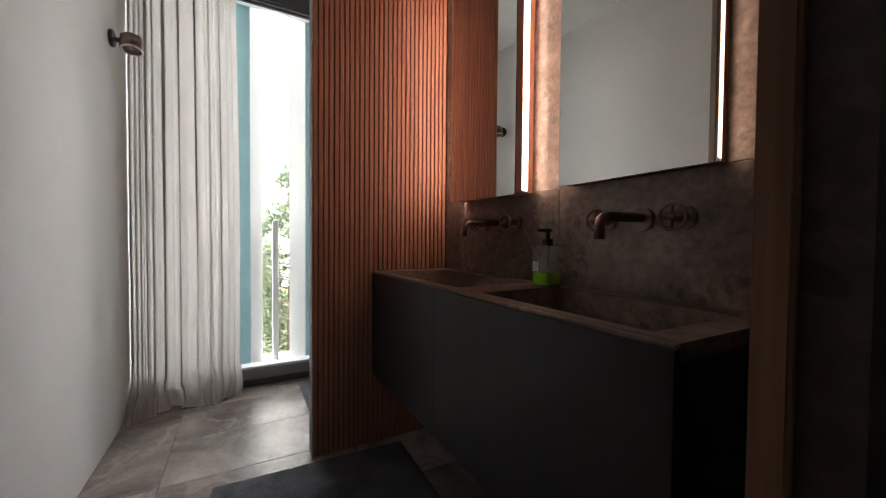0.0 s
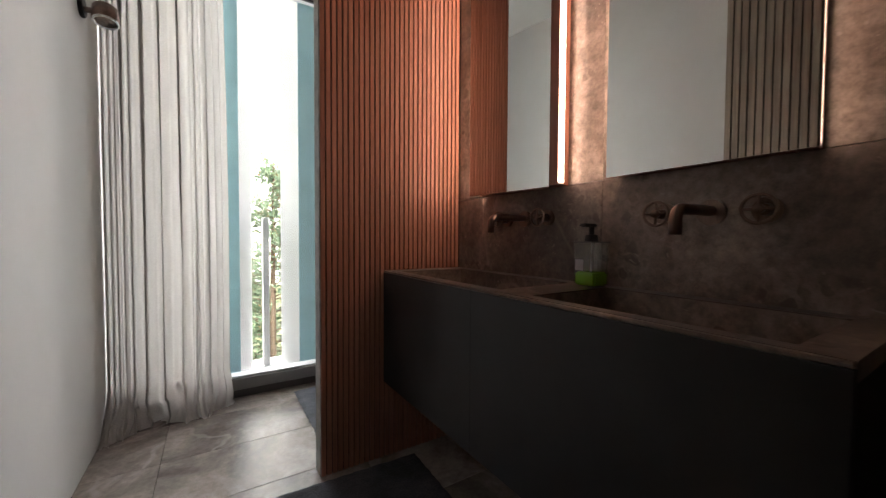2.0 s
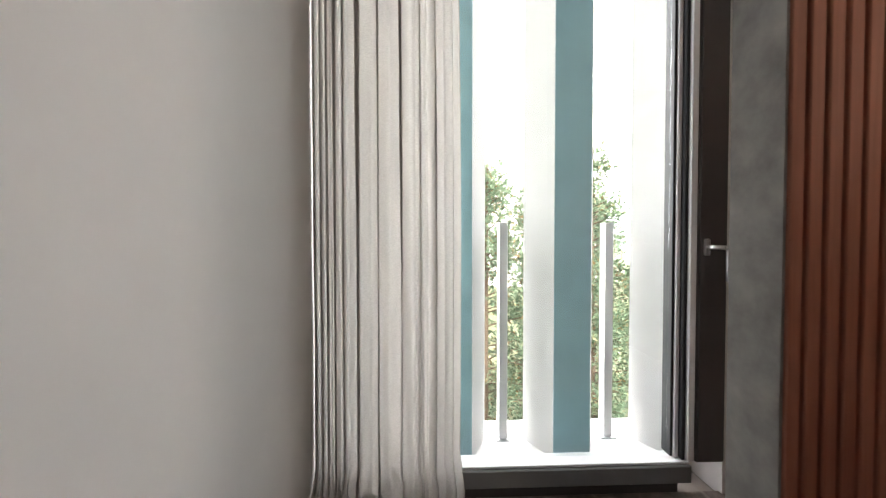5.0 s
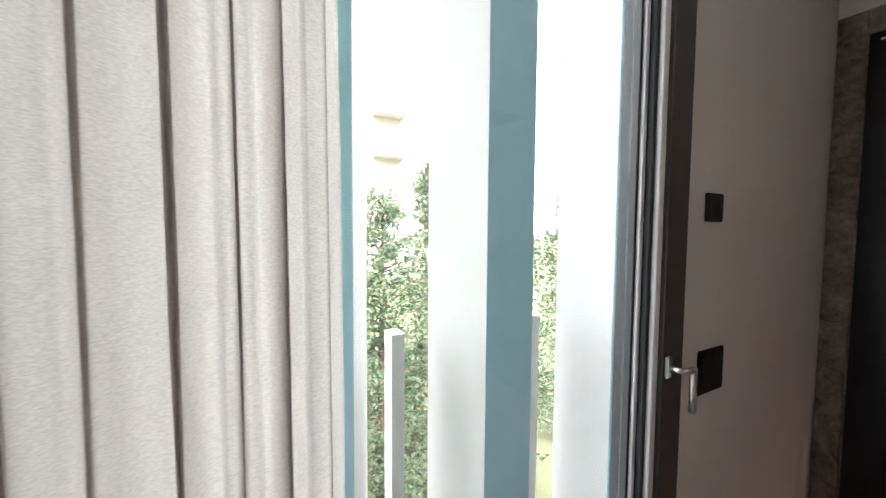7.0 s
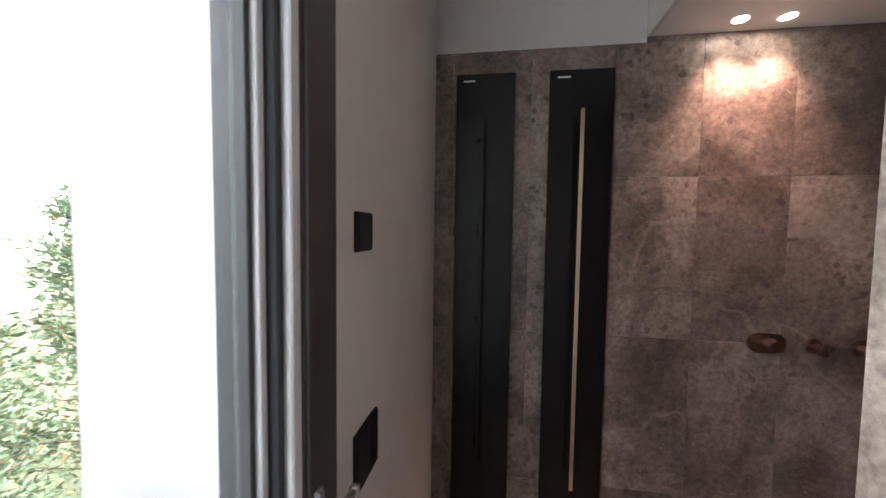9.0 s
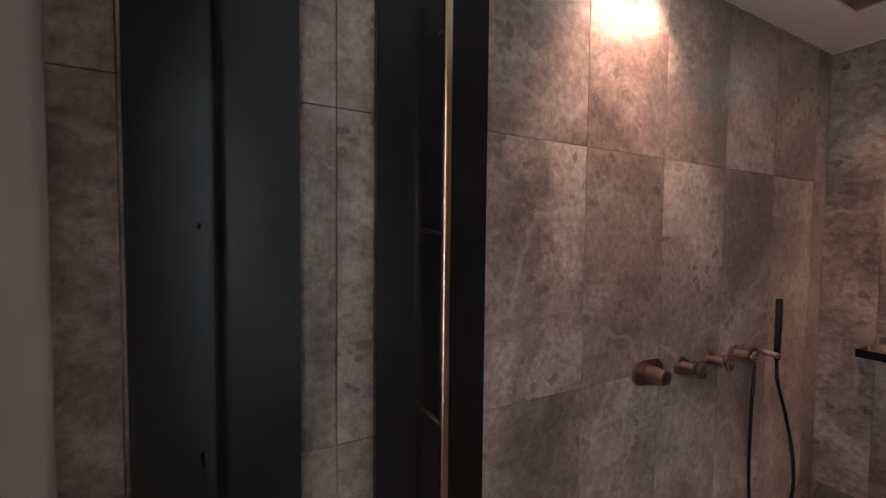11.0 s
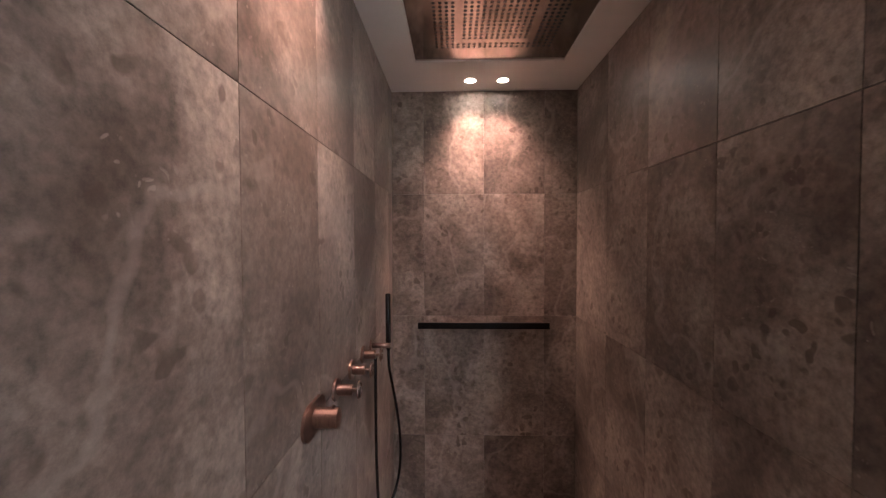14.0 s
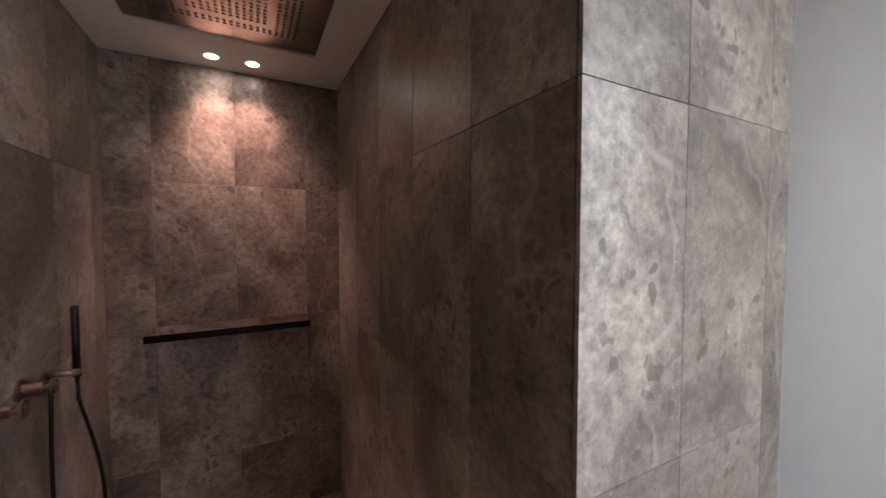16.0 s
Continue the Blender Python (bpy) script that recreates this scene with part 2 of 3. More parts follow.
def rod(a, b, r, r2=None, seg=20, bm=None, bevel=0.0):
    """A round bar from a to b."""
    bm = bm or bmesh.new()
    a, b = Vector(a), Vector(b)
    q = (b - a).to_track_quat("Z", "Y").to_matrix().to_4x4()
    res = bmesh.ops.create_cone(bm, cap_ends=True, segments=seg, radius1=r, radius2=r if r2 is None else r2, depth=(b - a).length,
                                matrix=Matrix.Translation((a + b) / 2) @ q)
    if bevel:
        es = [e for e in {e for v in res["verts"] for e in v.link_edges} if any(len(f.verts) > 4 for f in e.link_faces)]
        bmesh.ops.bevel(bm, geom=es, offset=bevel, segments=2, affect="EDGES")
    return bm


def tube(points, r, seg=14, bm=None):
    """A bent pipe through points."""
    bm = bm or bmesh.new()
    pts = [Vector(p) for p in points]
    rings, up = [], None
    for i, p in enumerate(pts):
        d = (pts[min(i + 1, len(pts) - 1)] - pts[max(i - 1, 0)]).normalized()
        if up is None:
            up = d.orthogonal().normalized()
        up = (up - d * up.dot(d)).normalized()
        s = d.cross(up)
        rings.append([bm.verts.new(p + r * (math.cos(k * math.tau / seg) * up + math.sin(k * math.tau / seg) * s)) for k in range(seg)])
    for a, b in zip(rings, rings[1:]):
        for k in range(seg):
            bm.faces.new((a[k], a[(k + 1) % seg], b[(k + 1) % seg], b[k]))
    bm.faces.new(rings[0][::-1]), bm.faces.new(rings[-1])
    return bm


def ring(centre, axis, R, r, bm=None, n=28, k=8):
    bm = bm or bmesh.new()
    q = Vector(axis).to_track_quat("Z", "Y")
    vs = []
    for i in range(n):
        a = i * math.tau / n
        vs.append([bm.verts.new(Vector(centre) + q @ Vector(((R + r * math.cos(b)) * math.cos(a), (R + r * math.cos(b)) * math.sin(a), r * math.sin(b))))
                   for b in (j * math.tau / k for j in range(k))])
    for i in range(n):
        for j in range(k):
            bm.faces.new((vs[i][j], vs[(i + 1) % n][j], vs[(i + 1) % n][(j + 1) % k], vs[i][(j + 1) % k]))
    return bm


def thing(name, label, category, loc=(0, 0, 0), group=""):
    e = new(name)
    e.location = loc
    return tagged(e, label, category, group)


def structure(name, bm, material, label=""):
    return tagged(obj(name, bm, material), label, kind="structure")


def plate(xs, ys, z0, z1, holes):
    """A flat plate with openings: cells (i, j) in holes are left out."""
    bm = bmesh.new()
    solid = {(i, j) for i in range(len(xs) - 1) for j in range(len(ys) - 1)} - set(holes)
    v = {}

    def p(i, j, z):
        return v.setdefault((i, j, z), None) or v.update({(i, j, z): bm.verts.new((xs[i], ys[j], z))}) or v[(i, j, z)]

    for i, j in sorted(solid):
        bm.faces.new((p(i, j, z1), p(i + 1, j, z1), p(i + 1, j + 1, z1), p(i, j + 1, z1)))
        bm.faces.new((p(i, j + 1, z0), p(i + 1, j + 1, z0), p(i + 1, j, z0), p(i, j, z0)))
        for (di, dj), (a, b) in (((-1, 0), ((0, 1), (0, 0))), ((1, 0), ((1, 0), (1, 1))), ((0, -1), ((0, 0), (1, 0))), ((0, 1), ((1, 1), (0, 1)))):
            if (i + di, j + dj) not in solid:
                bm.faces.new((p(i + a[0], j + a[1], z0), p(i + b[0], j + b[1], z0), p(i + b[0], j + b[1], z1), p(i + a[0], j + a[1], z1)))
    bmesh.ops.recalc_face_normals(bm, faces=bm.faces)
    return bm


# ---------- structure ----------
YF = 1.84  # edge of the sunken shower floor and its ceiling
T = .012  # tile thickness in front of its wall
bm = cuboid(XL - .3, XSW - .0005, -2.6, YN, -.3, -.014)
cuboid(XSW, XE + .3, -2.6, YF - .0005, -.3, -.214, 0, 1, bm)
cuboid(XL - .3, XE + .3, YN + .0005, YW + .25, -.3, -.014, 0, 1, bm)
cuboid(XSW, XE + .3, YF, YN, -.3, -.014, 0, 1, bm)
floor = structure("floor", bm, GROUT)
ceiling = structure("ceiling", cuboid(XL - .3, XE + .3, -2.6, YW + .2, ZC, ZC + .15), CEIL)
wall_west = structure("wall_west", cuboid(XL - .15, XL, -2.6, YW + .2, -.014, ZC), WHITE)
wall_mirror = structure("wall_mirror", cuboid(XM + T, XSW - T, YJ, YP + .001, -.014, ZC), GROUT)
partition = structure("partition_wall", cuboid(XPE + .004, XSW - T, YP + .022, YN - T, -.014, ZC), GROUT)
structure("trim_partition_edge", cuboid(XPE, XPE + .0035, YP + .002, YN, 0, ZC - .001), CONCRETE, "raw concrete coloured end strip of the partition")
wall_shower_south = structure("wall_shower_south", cuboid(XM + T, XE + .15, YS - .14, YS - T, -.214, ZC), GROUT)
wall_east = structure("wall_east", cuboid(XE + T, XE + .15, YS - T, YW + .2, -.214, ZH), GROUT)
structure("wall_east_upper", cuboid(XE + .003, XE + .15, YF + .0205, YW + .2, ZH + .001, ZC), WHITE)
structure("wall_east_shower_upper", cuboid(XE + T, XE + .15, YS - T, YF + .02, ZH + .001, ZC), GROUT)
structure("wall_north", cuboid(1.04, XE + T, YW, YW + .2, -.014, ZC), WHITE)
structure("wall_hall_south", cuboid(XL - .15, XM + .4, -2.75, -2.6, -.014, ZC), WHITE)
structure("wall_hall_east", cuboid(XM + T, XM + .12, -2.6, YS - .14, -.014, ZC), WHITE)
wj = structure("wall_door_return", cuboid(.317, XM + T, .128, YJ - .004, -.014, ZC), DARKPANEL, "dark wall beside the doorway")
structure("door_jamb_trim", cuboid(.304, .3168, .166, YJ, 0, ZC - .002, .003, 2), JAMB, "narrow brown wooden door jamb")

# lowered shower ceiling with the recess of the rain panel
HX0, HX1, HY0, HY1 = 1.262, 2.065, .268, 1.07
bm = plate((XSW - T, HX0, HX1, XE + T), (YS - T, HY0, HY1, YF), ZS, ZS + .06, [(1, 1)])
structure("ceiling_shower", bm, CEIL, "lowered white ceiling over the shower")
structure("ceiling_shower_fascia", cuboid(XSW - T, XE + .002, YF + .001, YF + .02, ZS - .001, ZC), WHITE)
structure("trim_ceiling_joint", cuboid(XSW + .001, XE - .001, YS + .001, YS + .006, ZS - .006, ZS - .001), CEIL)

# window: frame, glass, sash
wf = structure("window_1", cuboid(XL, .86, YW + .02, YW + .11, .0, .055), FRAME, "tall dark framed window")
part("window_sill", cuboid(XL + .001, .9, YW - .012, YW + .1, .056, .13, .004, 1), SILL, wf)
part("window_sill_trim", cuboid(XL + .002, .9, YW + .0, YW + .09, .131, .142, .002), FRAMEL, wf)
part("window_frame", cuboid(XL + .001, 1.039, YW - .01, YW + .1, 2.665, ZC - .001, .003), FRAME, wf)
part("window_head_seal", cuboid(XL + .002, .9, YW + .02, YW + .09, 2.645, 2.664), FRAMEL, wf)
part("window_head_gasket", cuboid(XL + .002, .9, YW + .01, YW + .03, 2.632, 2.644), GASKET, wf)
part("window_sash", cuboid(.915, 1.038, YW - .014, YW + .06, .143, 2.6645, .006, 2), FRAME, wf)
part("window_seal", cuboid(.885, .9145, YW - .004, YW + .08, .143, 2.63, .003), FRAMEL, wf)
part("window_gasket", cuboid(.868, .8845, YW + .01, YW + .09, .143, 2.63, .003), GASKET, wf)
part("window_bead", cuboid(.85, .8675, YW + .03, YW + .1, .143, 2.63, .002), FRAMEL, wf)
part("window_gasket", cuboid(.838, .8495, YW + .04, YW + .1, .143, 2.63, .002), GASKET, wf)
g = part("pane", cuboid(XL + .01, .8375, YW + .06, YW + .068, .143, 2.631), GLASS, wf)
g.visible_shadow = False
h = part("window_handle", cuboid(.93, .957, YW - .026, YW - .0145, 1.015, 1.085, .004, 2), ALU, wf, "satin metal window handle")
part("handle_lever", tube([(.944, YW - .02, 1.05), (.944, YW - .055, 1.05), (.949, YW - .063, 1.05), (.985, YW - .066, 1.048), (1.0, YW - .066, 1.043)], .009), ALU, h, smooth=True)
part("handle_grip", rod((1.0, YW - .066, 1.055), (1.0, YW - .066, .91), .011, None, 18, None, .002), ALU, h, smooth=True)

# roof slab and balcony floor outside
structure("balcony_slab", cuboid(-3, 4.5, YW + .21, 3.42, -.25, .07), FINWHITE, "pale balcony floor outside the window")

# ---------- slats ----------
def slat_mesh(name, w, d, z0, z1, axis, material):
    bm = cuboid(0, w, 0, d, z0, z1, .0016) if axis == "x" else cuboid(0, d, 0, w, z0, z1, .0016)
    me = bpy.data.meshes.new(name)
    bm.to_mesh(me)
    bm.free()
    me.materials.append(material)
    return me


def piece(name, me, loc, parent):
    o = new(name, me)
    o.parent = parent
    o.location = loc
    return o


cl = thing("slat_cladding", "warm reddish wooden slats covering the vanity side partition", "wall cladding")
part("backing", cuboid(XPE + .004, XM + .01, YP + .012, YP + .0215, .001, ZC - .002), SLATBACK, cl)
me = slat_mesh("slat", .0188, .012, .002, ZC - .003, "x", SLAT)
n = int((XM - XPE) / .0242)
for i in range(n):
    piece("slat", me, (XPE + .005 + i * .0242, YP - .0005, 0), cl)
cw = thing("slat_cladding", "grey brown wooden slats covering part of the white wall", "wall cladding")
part("backing", cuboid(XL + .0005, XL + .004, .15, 1.205, .001, ZC - .002), SLATBACK, cw)
me = slat_mesh("slat", .0295, .016, .002, ZC - .003, "y", WSLAT)
for i in range(29):
    piece("slat", me, (XL + .0042, 1.175 - i * .036, 0), cw)

# ---------- vanity ----------
VX, VY0, VY1, VZ0, VZ1 = .505, .362, YP - .004, .36, .873
van = thing("vanity_unit", "wall hung black double vanity with a brown stone top", "washbasin", (0, 0, 0))
part("front_panel", cuboid(VX, VX + .016, 1.15, VY1, VZ0, VZ1 - .007, .0007), BLACKSTONE, van)
part("front_panel", cuboid(VX, VX + .016, VY0, 1.1494, VZ0, VZ1 - .007, .0007), BLACKSTONE, van)
part("body", cuboid(VX + .017, XM - .001, VY0 + .002, VY1, VZ0 + .003, .66), BLACKSTONE, van)
part("side_panel", cuboid(VX + .017, XM - .001, VY0, VY0 + .016, .662, VZ1 - .03), BLACKSTONE, van)
BX0, BX1 = .556, .872
b1, b2 = (1.075, 1.73), (.425, .945)
ZT = VZ1 + .002
top = plate((VX + .017, BX0, BX1, XM - .001), (VY0, *b2, *b1, VY1), VZ1 - .028, ZT, [(1, 1), (1, 3)])
part("front_rim", cuboid(VX + .002, VX + .0165, VY0, VY1, VZ1 - .0065, ZT - .0005, .002), BASINSTONE, van, "thin brown stone front edge")
part("stone_top", top, BASINSTONE, van, "brown stone worktop with two basins")
for y0, y1 in (b1, b2):
    bm = bmesh.new()
    dz = .67
    q = [(BX0, y0), (BX1, y0), (BX1, y1), (BX0, y1)]
    cx, cy = (BX0 + BX1) / 2, (y0 + y1) / 2
    up = [bm.verts.new((x, y, ZT - .003)) for x, y in q]
    lo = [bm.verts.new((x + (.02 if x < cx else -.02), y + (.02 if y < cy else -.02), dz)) for x, y in q]
    for k in range(4):
        bm.faces.new((up[k], up[(k + 1) % 4], lo[(k + 1) % 4], lo[k]))
    bm.faces.new(lo[::-1])
    bmesh.ops.bevel(bm, geom=[e for e in bm.edges if all(v.co.z < ZT - .004 for v in e.verts)], offset=.012, segments=2, affect="EDGES")
    bas = part("basin", bm, BASINSTONE, van)
    part("drain", rod((.75, cy, dz), (.75, cy, dz + .006), .032), GUN, bas)


def handwheel(parent, flange, axis, R=.032, stem=.062):
    """A cross handwheel valve: flange, stem and spoked rim."""
    f, a = Vector(flange), Vector(axis)
    v = part("valve", rod(f, f + a * .012, .03, None, 28, None, .002), GUN, parent, smooth=False)
    part("stem", rod(f + a * .012, f + a * (stem - .006), .0155, .012, 20), GUN, v, smooth=True)
    bm = ring(f + a * stem, a, R, .0042)
    s = a.orthogonal().normalized()
    u = a.cross(s)
    for d in (s + u, s - u):
        d = d.normalized()
        rod(f + a * stem - d * R, f + a * stem + d * R, .0036, None, 8, bm)
    rod(f + a * (stem - .009), f + a * (stem + .008), .0105, None, 16, bm)
    part("handwheel", bm, GUN, v, smooth=True)
    return v


def wall_tap(yl, ys, yr, z):
    tap = thing("wall_tap", "aged bronze wall tap with two spoked handwheels", "tap", group="basin taps")
    ax = (-1, 0, 0)
    handwheel(tap, (XM, yl, z), ax)
    handwheel(tap, (XM, yr, z), ax)
    part("flange", rod((XM, ys, z), (XM - .012, ys, z), .033, None, 28, None, .002), GUN, tap)
    pts = [(XM - .01, ys, z + .004), (XM - .12, ys, z + .003)]
    for k in range(0, 9):
        a = k / 8 * math.pi / 2
        pts.append((XM - .155 - .03 * math.sin(a), ys, z + .003 - .03 * (1 - math.cos(a))))
    pts.append((XM - .185, ys, z - .058))
    part("spout", tube(pts, .0135, 18), GUN, tap, smooth=True)
    return tap


wall_tap(1.45, 1.345, 1.225, 1.104)
wall_tap(.795, .685, .572, 1.094)

# soap bottle
SX, SY = .868, .995
soap = thing("soap_bottle", "clear soap dispenser a third full of green soap", "soap dispenser", (SX, SY, ZT))
part("soap_filling", cuboid(-.026, .026, -.026, .026, .003, .045, .005, 2), SOAP, soap, "bright green liquid soap")
part("bottle", cuboid(-.029, .029, -.029, .029, .0005, .138, .007, 3), CLEAR, soap)
part("label", cuboid(-.0305, -.0297, -.0, .02, .05, .085), WHITE, soap, "small pale label")
part("shoulder", cuboid(-.03, .03, -.03, .03, .1385, .141, .001), BLACKPLATE, soap)
part("collar", rod((0, 0, .1415), (0, 0, .163), .015, .013, 18), BLACKPLATE, soap)
bm = rod((0, 0, .1635), (0, 0, .19), .006)
cuboid(-.036, .012, -.008, .008, .187, .198, .003, 2, bm)
part("pump_head", bm, BLACKPLATE, soap)
soap.scale = (1.3, 1.45, 1)
part("dip_tube", rod((0, 0, .046), (.006, 0, .137), .0025, None, 8), FRAMEL, soap)


def mirror_cabinet(y0, y1, ya, yb, ajar, near, far):
    """Mirror door on a raised wooden box, with light strips along both sides; ajar turns the door on its near edge."""
    c = thing("lit_mirror", "tall frameless mirror with a bright vertical light strip", "mirror", group="mirrors over the basins")
    zb, zt = 1.212, 2.36
    X = .866
    part("carcass", cuboid(X + .0055, XM - .001, y0 + .0002, y1 - .0002, zb + .004, zt), SLAT, c, "reddish wooden mirror box")
    bm = cuboid(X, X + .004, ya, yb, zb, zt)
    bmesh.ops.rotate(bm, verts=bm.verts, cent=(X + .004, ya, 0), matrix=Matrix.Rotation(radians(ajar), 3, "Z"))
    part("mirror_pane", bm, MIRROR, c)
    for p, q, glow, wide in ((y0 - .0035, y0 - .0002, near, .032), (y1 + .0002, y1 + .0035, far, .05)):
        part("light_strip", cuboid(X + .008, X + wide, p, q, zb + .012, zt - .01), glow, c, "glowing warm white light strip")
        part("strip_edge", cuboid(X + wide + .0005, X + wide + .003, p - .0005, q + .0005, zb + .004, zt), GUN, c)
        part("end_cap", cuboid(X + .006, X + wide, p, q, zb + .005, zb + .0115), ALU, c)


mirror_cabinet(1.137, 1.585, 1.172, 1.594, 6.0, LED, LED)
mirror_cabinet(.487, .938, .478, .946, 0.0, LED_DIM, LED_MID)

# ---------- wall lamp ----------
sc = thing("wall_lamp", "small round copper spot lamp on the white wall", "wall lamp")
ly, lz = 2.5, 2.03
part("wall_plate", rod((XL, ly, lz + .004), (XL + .016, ly, lz + .004), .042, None, 28, None, .003), BLACKPLATE, sc)
part("arm", rod((XL + .016, ly, lz), (XL + .04, ly, lz), .012), GUN, sc)
part("lamp_head", rod((XL + .088, ly - .012, lz - .04), (XL + .084, ly + .004, lz + .032), .05, .045, 30, None, .008), COPPER, sc, smooth=True)
part("lens_rim", ring((XL + .088, ly - .013, lz - .042), (0, -.2, -1), .043, .005), ALU, sc, smooth=True)
part("lens", rod((XL + .0882, ly - .0132, lz - .0455), (XL + .088, ly - .013, lz - .041), .04), CLEAR, sc)

# ---------- curtain ----------
NU, NV = 420, 84
CX0, CX1, CTOP = XL + .004, -.078, ZC - .03
PLEATS = (.021, .026, .022, .032, .03, .08, .072, .098, .046, .07, .064)  # widths from the wall to the free edge


def curtain_row(v):
    """Fold line at v from the track (0) to the hem (1), with overlapping pleats."""
    z = CTOP * (1 - v)
    low = max(0.0, (v - .5) / .5)
    k = max(0.0, (v - .925) / .075)
    fit = (CX1 - CX0) / sum(PLEATS)
    for i in range(NU + 1):
        p = len(PLEATS) * i / NU
        n = min(int(p), len(PLEATS) - 1)
        f = p - n
        w = PLEATS[n] * fit
        x = CX0 + sum(PLEATS[:n]) * fit + w * f
        u = (x - CX0) / (CX1 - CX0)
        a = f * math.tau
        wob = noise.noise((n * 3.7 + .5, v * 1.3, .3))
        lap = (.36 if w < .04 else .33 - .16 * u) * w * (1 + .8 * wob)
        lap *= (1 - 1.1 * low * math.exp(-((u - .68) / .13) ** 2)) * (1 - max(0.0, u - .92) / .08)
        x += lap * math.sin(a) + .02 * wob * u * low
        deep = (.012 + .012 * u) * (1 + .8 * noise.noise((n * 1.9 + .3, v * .9, 7)))
        y = 2.79 + deep * (math.cos(a + .6 * wob) + .22 * math.cos(3 * a + 2 * n)) + .02 * noise.noise((x * 5, v * 1.2, 4)) + .005 * noise.noise((x * 22, v * 6, 2))
        y += .075 * max(0.0, (u - .82) / .18) ** 1.5
        x += .012 * math.sin(math.pi * v) * u * u - .018 * (1 - v) * u
        zz = z
        if k:
            c = noise.noise_vector((x * 11, k * 1.7, n * .23))
            d = noise.noise_vector((x * 26, k * 3.5, 5))
            out = .06 + .11 * math.exp(-u * 4) + .035 * math.sin(11 * u + 1)
            y -= out * k ** 1.3 - (.055 * c.y + .02 * d.y) * k
            x += (.05 * c.x + .015 * d.x) * k * min(1, u * 6) + .02 * k * u
            roll = 8 * k + 6 * c.x + 3 * u
            y -= .022 * k * math.sin(roll)
            zz = max(.005, .012 * math.sin(math.pi * min(1, k)) * math.cos(roll) + z * (1 - .5 * k) + (.05 * abs(c.z) + .025 * abs(d.z)) * math.sin(math.pi * k ** .8) + .012 * abs(d.z))
        yield max(x, XL + .002), min(y, YW - .016), zz


bm = bmesh.new()
grid = [[bm.verts.new(p) for p in curtain_row(j / NV if j < NV * .8 else .8 + .2 * ((j / NV - .8) / .2) ** .75)] for j in range(NV + 1)]
for a, b in zip(grid, grid[1:]):
    for i in range(NU):
        bm.faces.new((a[i], a[i + 1], b[i + 1], b[i]))
bmesh.ops.recalc_face_normals(bm, faces=bm.faces)
cu = thing("curtain", "long pale linen curtain pooling on the floor, half drawn", "curtain")
c = part("fabric", bm, LINEN, cu, smooth=True)
part("curtain_track", cuboid(XL + .002, .9, 2.74, 2.77, ZC - .022, ZC - .0005), BLACK, cu)


# ---------- rugs ----------
def rug(x0, x1, y0, y1, turn, seed):
    bm = bmesh.new()
    r = random.Random(seed)
    nx, ny = max(8, int((x1 - x0) / .02)), max(8, int((y1 - y0) / .02))
    c = Vector(((x0 + x1) / 2, (y0 + y1) / 2, 0))
    rot = Matrix.Rotation(turn, 3, "Z")
    vs = [[bm.verts.new(c + rot @ Vector(((i / nx - .5) * (x1 - x0) + r.uniform(-.003, .003), (j / ny - .5) * (y1 - y0) + r.uniform(-.003, .003),
          .002 if i in (0, nx) or j in (0, ny) else .012 + r.uniform(-.003, .003)))) for i in range(nx + 1)] for j in range(ny + 1)]
    for j in range(ny):
        for i in range(nx):
            bm.faces.new((vs[j][i], vs[j][i + 1], vs[j + 1][i + 1], vs[j + 1][i]))
    return tagged(obj("bath_mat", bm, RUG, None, True), "dark charcoal shaggy bath mat on stone tiles", "rug", "bath mats")


rug(.285, 1.0, 2.06, 2.81, 0, 1)
rug(-.2, .62, .5, 1.79, radians(-2), 2)

# ---------- towel radiators ----------
def towel_radiator(y0, y1, barmat, label):
    r = thing("towel_radiator", label, "radiator", group="tall towel radiators")
    x = 2.215
    part("panel", cuboid(x, x + .03, y0, y1, .05, 2.352, .003, 2), BLACK, r)
    part("rear_case", cuboid(x + .031, XE - .001, y0 + .02, y1 - .02, .2, 2.29), BLACK, r)
    yc = (y0 + y1) / 2 + .01
    bar = part("towel_bar", cuboid(x - .088, x - .07, yc - .009, yc + .009, .3, 2.14, .003, 2), barmat, r)
    for z in (.45, 1.1, 1.55, 2.01):
        part("bracket", rod((x - .071, yc, z), (x - .0005, yc + .022, z + .012), .006), barmat, bar)
    part("badge", cuboid(x - .0022, x - .0003, y0 + (y1 - y0) * .68, y0 + (y1 - y0) * .88, 2.312, 2.321), ALU, r, "thin silver badge")
    return r


towel_radiator(2.478, 2.772, BLACK, "tall matt black panel radiator with a black towel bar")
towel_radiator(2.012, 2.312, BRASS, "tall matt black panel radiator with a brass towel bar")


# ---------- switches ----------
def wall_plate(name, label, cat, x0, x1, z0, z1, gang):
    t = thing(name, label, cat)
    part("frame", cuboid(x0, x1, YW - .009, YW - .0003, z0, z1, .002, 2), BLACKPLATE, t)
    w = (x1 - x0 - .012) / gang
    for k in range(gang):
        part("rocker", cuboid(x0 + .006 + k * w + .001, x0 + .006 + (k + 1) * w - .001, YW - .0125, YW - .0092, z0 + .007, z1 - .007, .001), BLACKPLATE, t)


wall_plate("light_switch", "square black light switch on the white wall", "switch", 1.155, 1.263, 1.513, 1.611, 1)
wall_plate("control_panel", "large square black control panel on the white wall", "switch", 1.15, 1.313, .905, 1.062, 2)
wall_plate("wall_socket", "small black socket low on the white wall", "socket", 1.99, 2.07, .085, .165, 1)

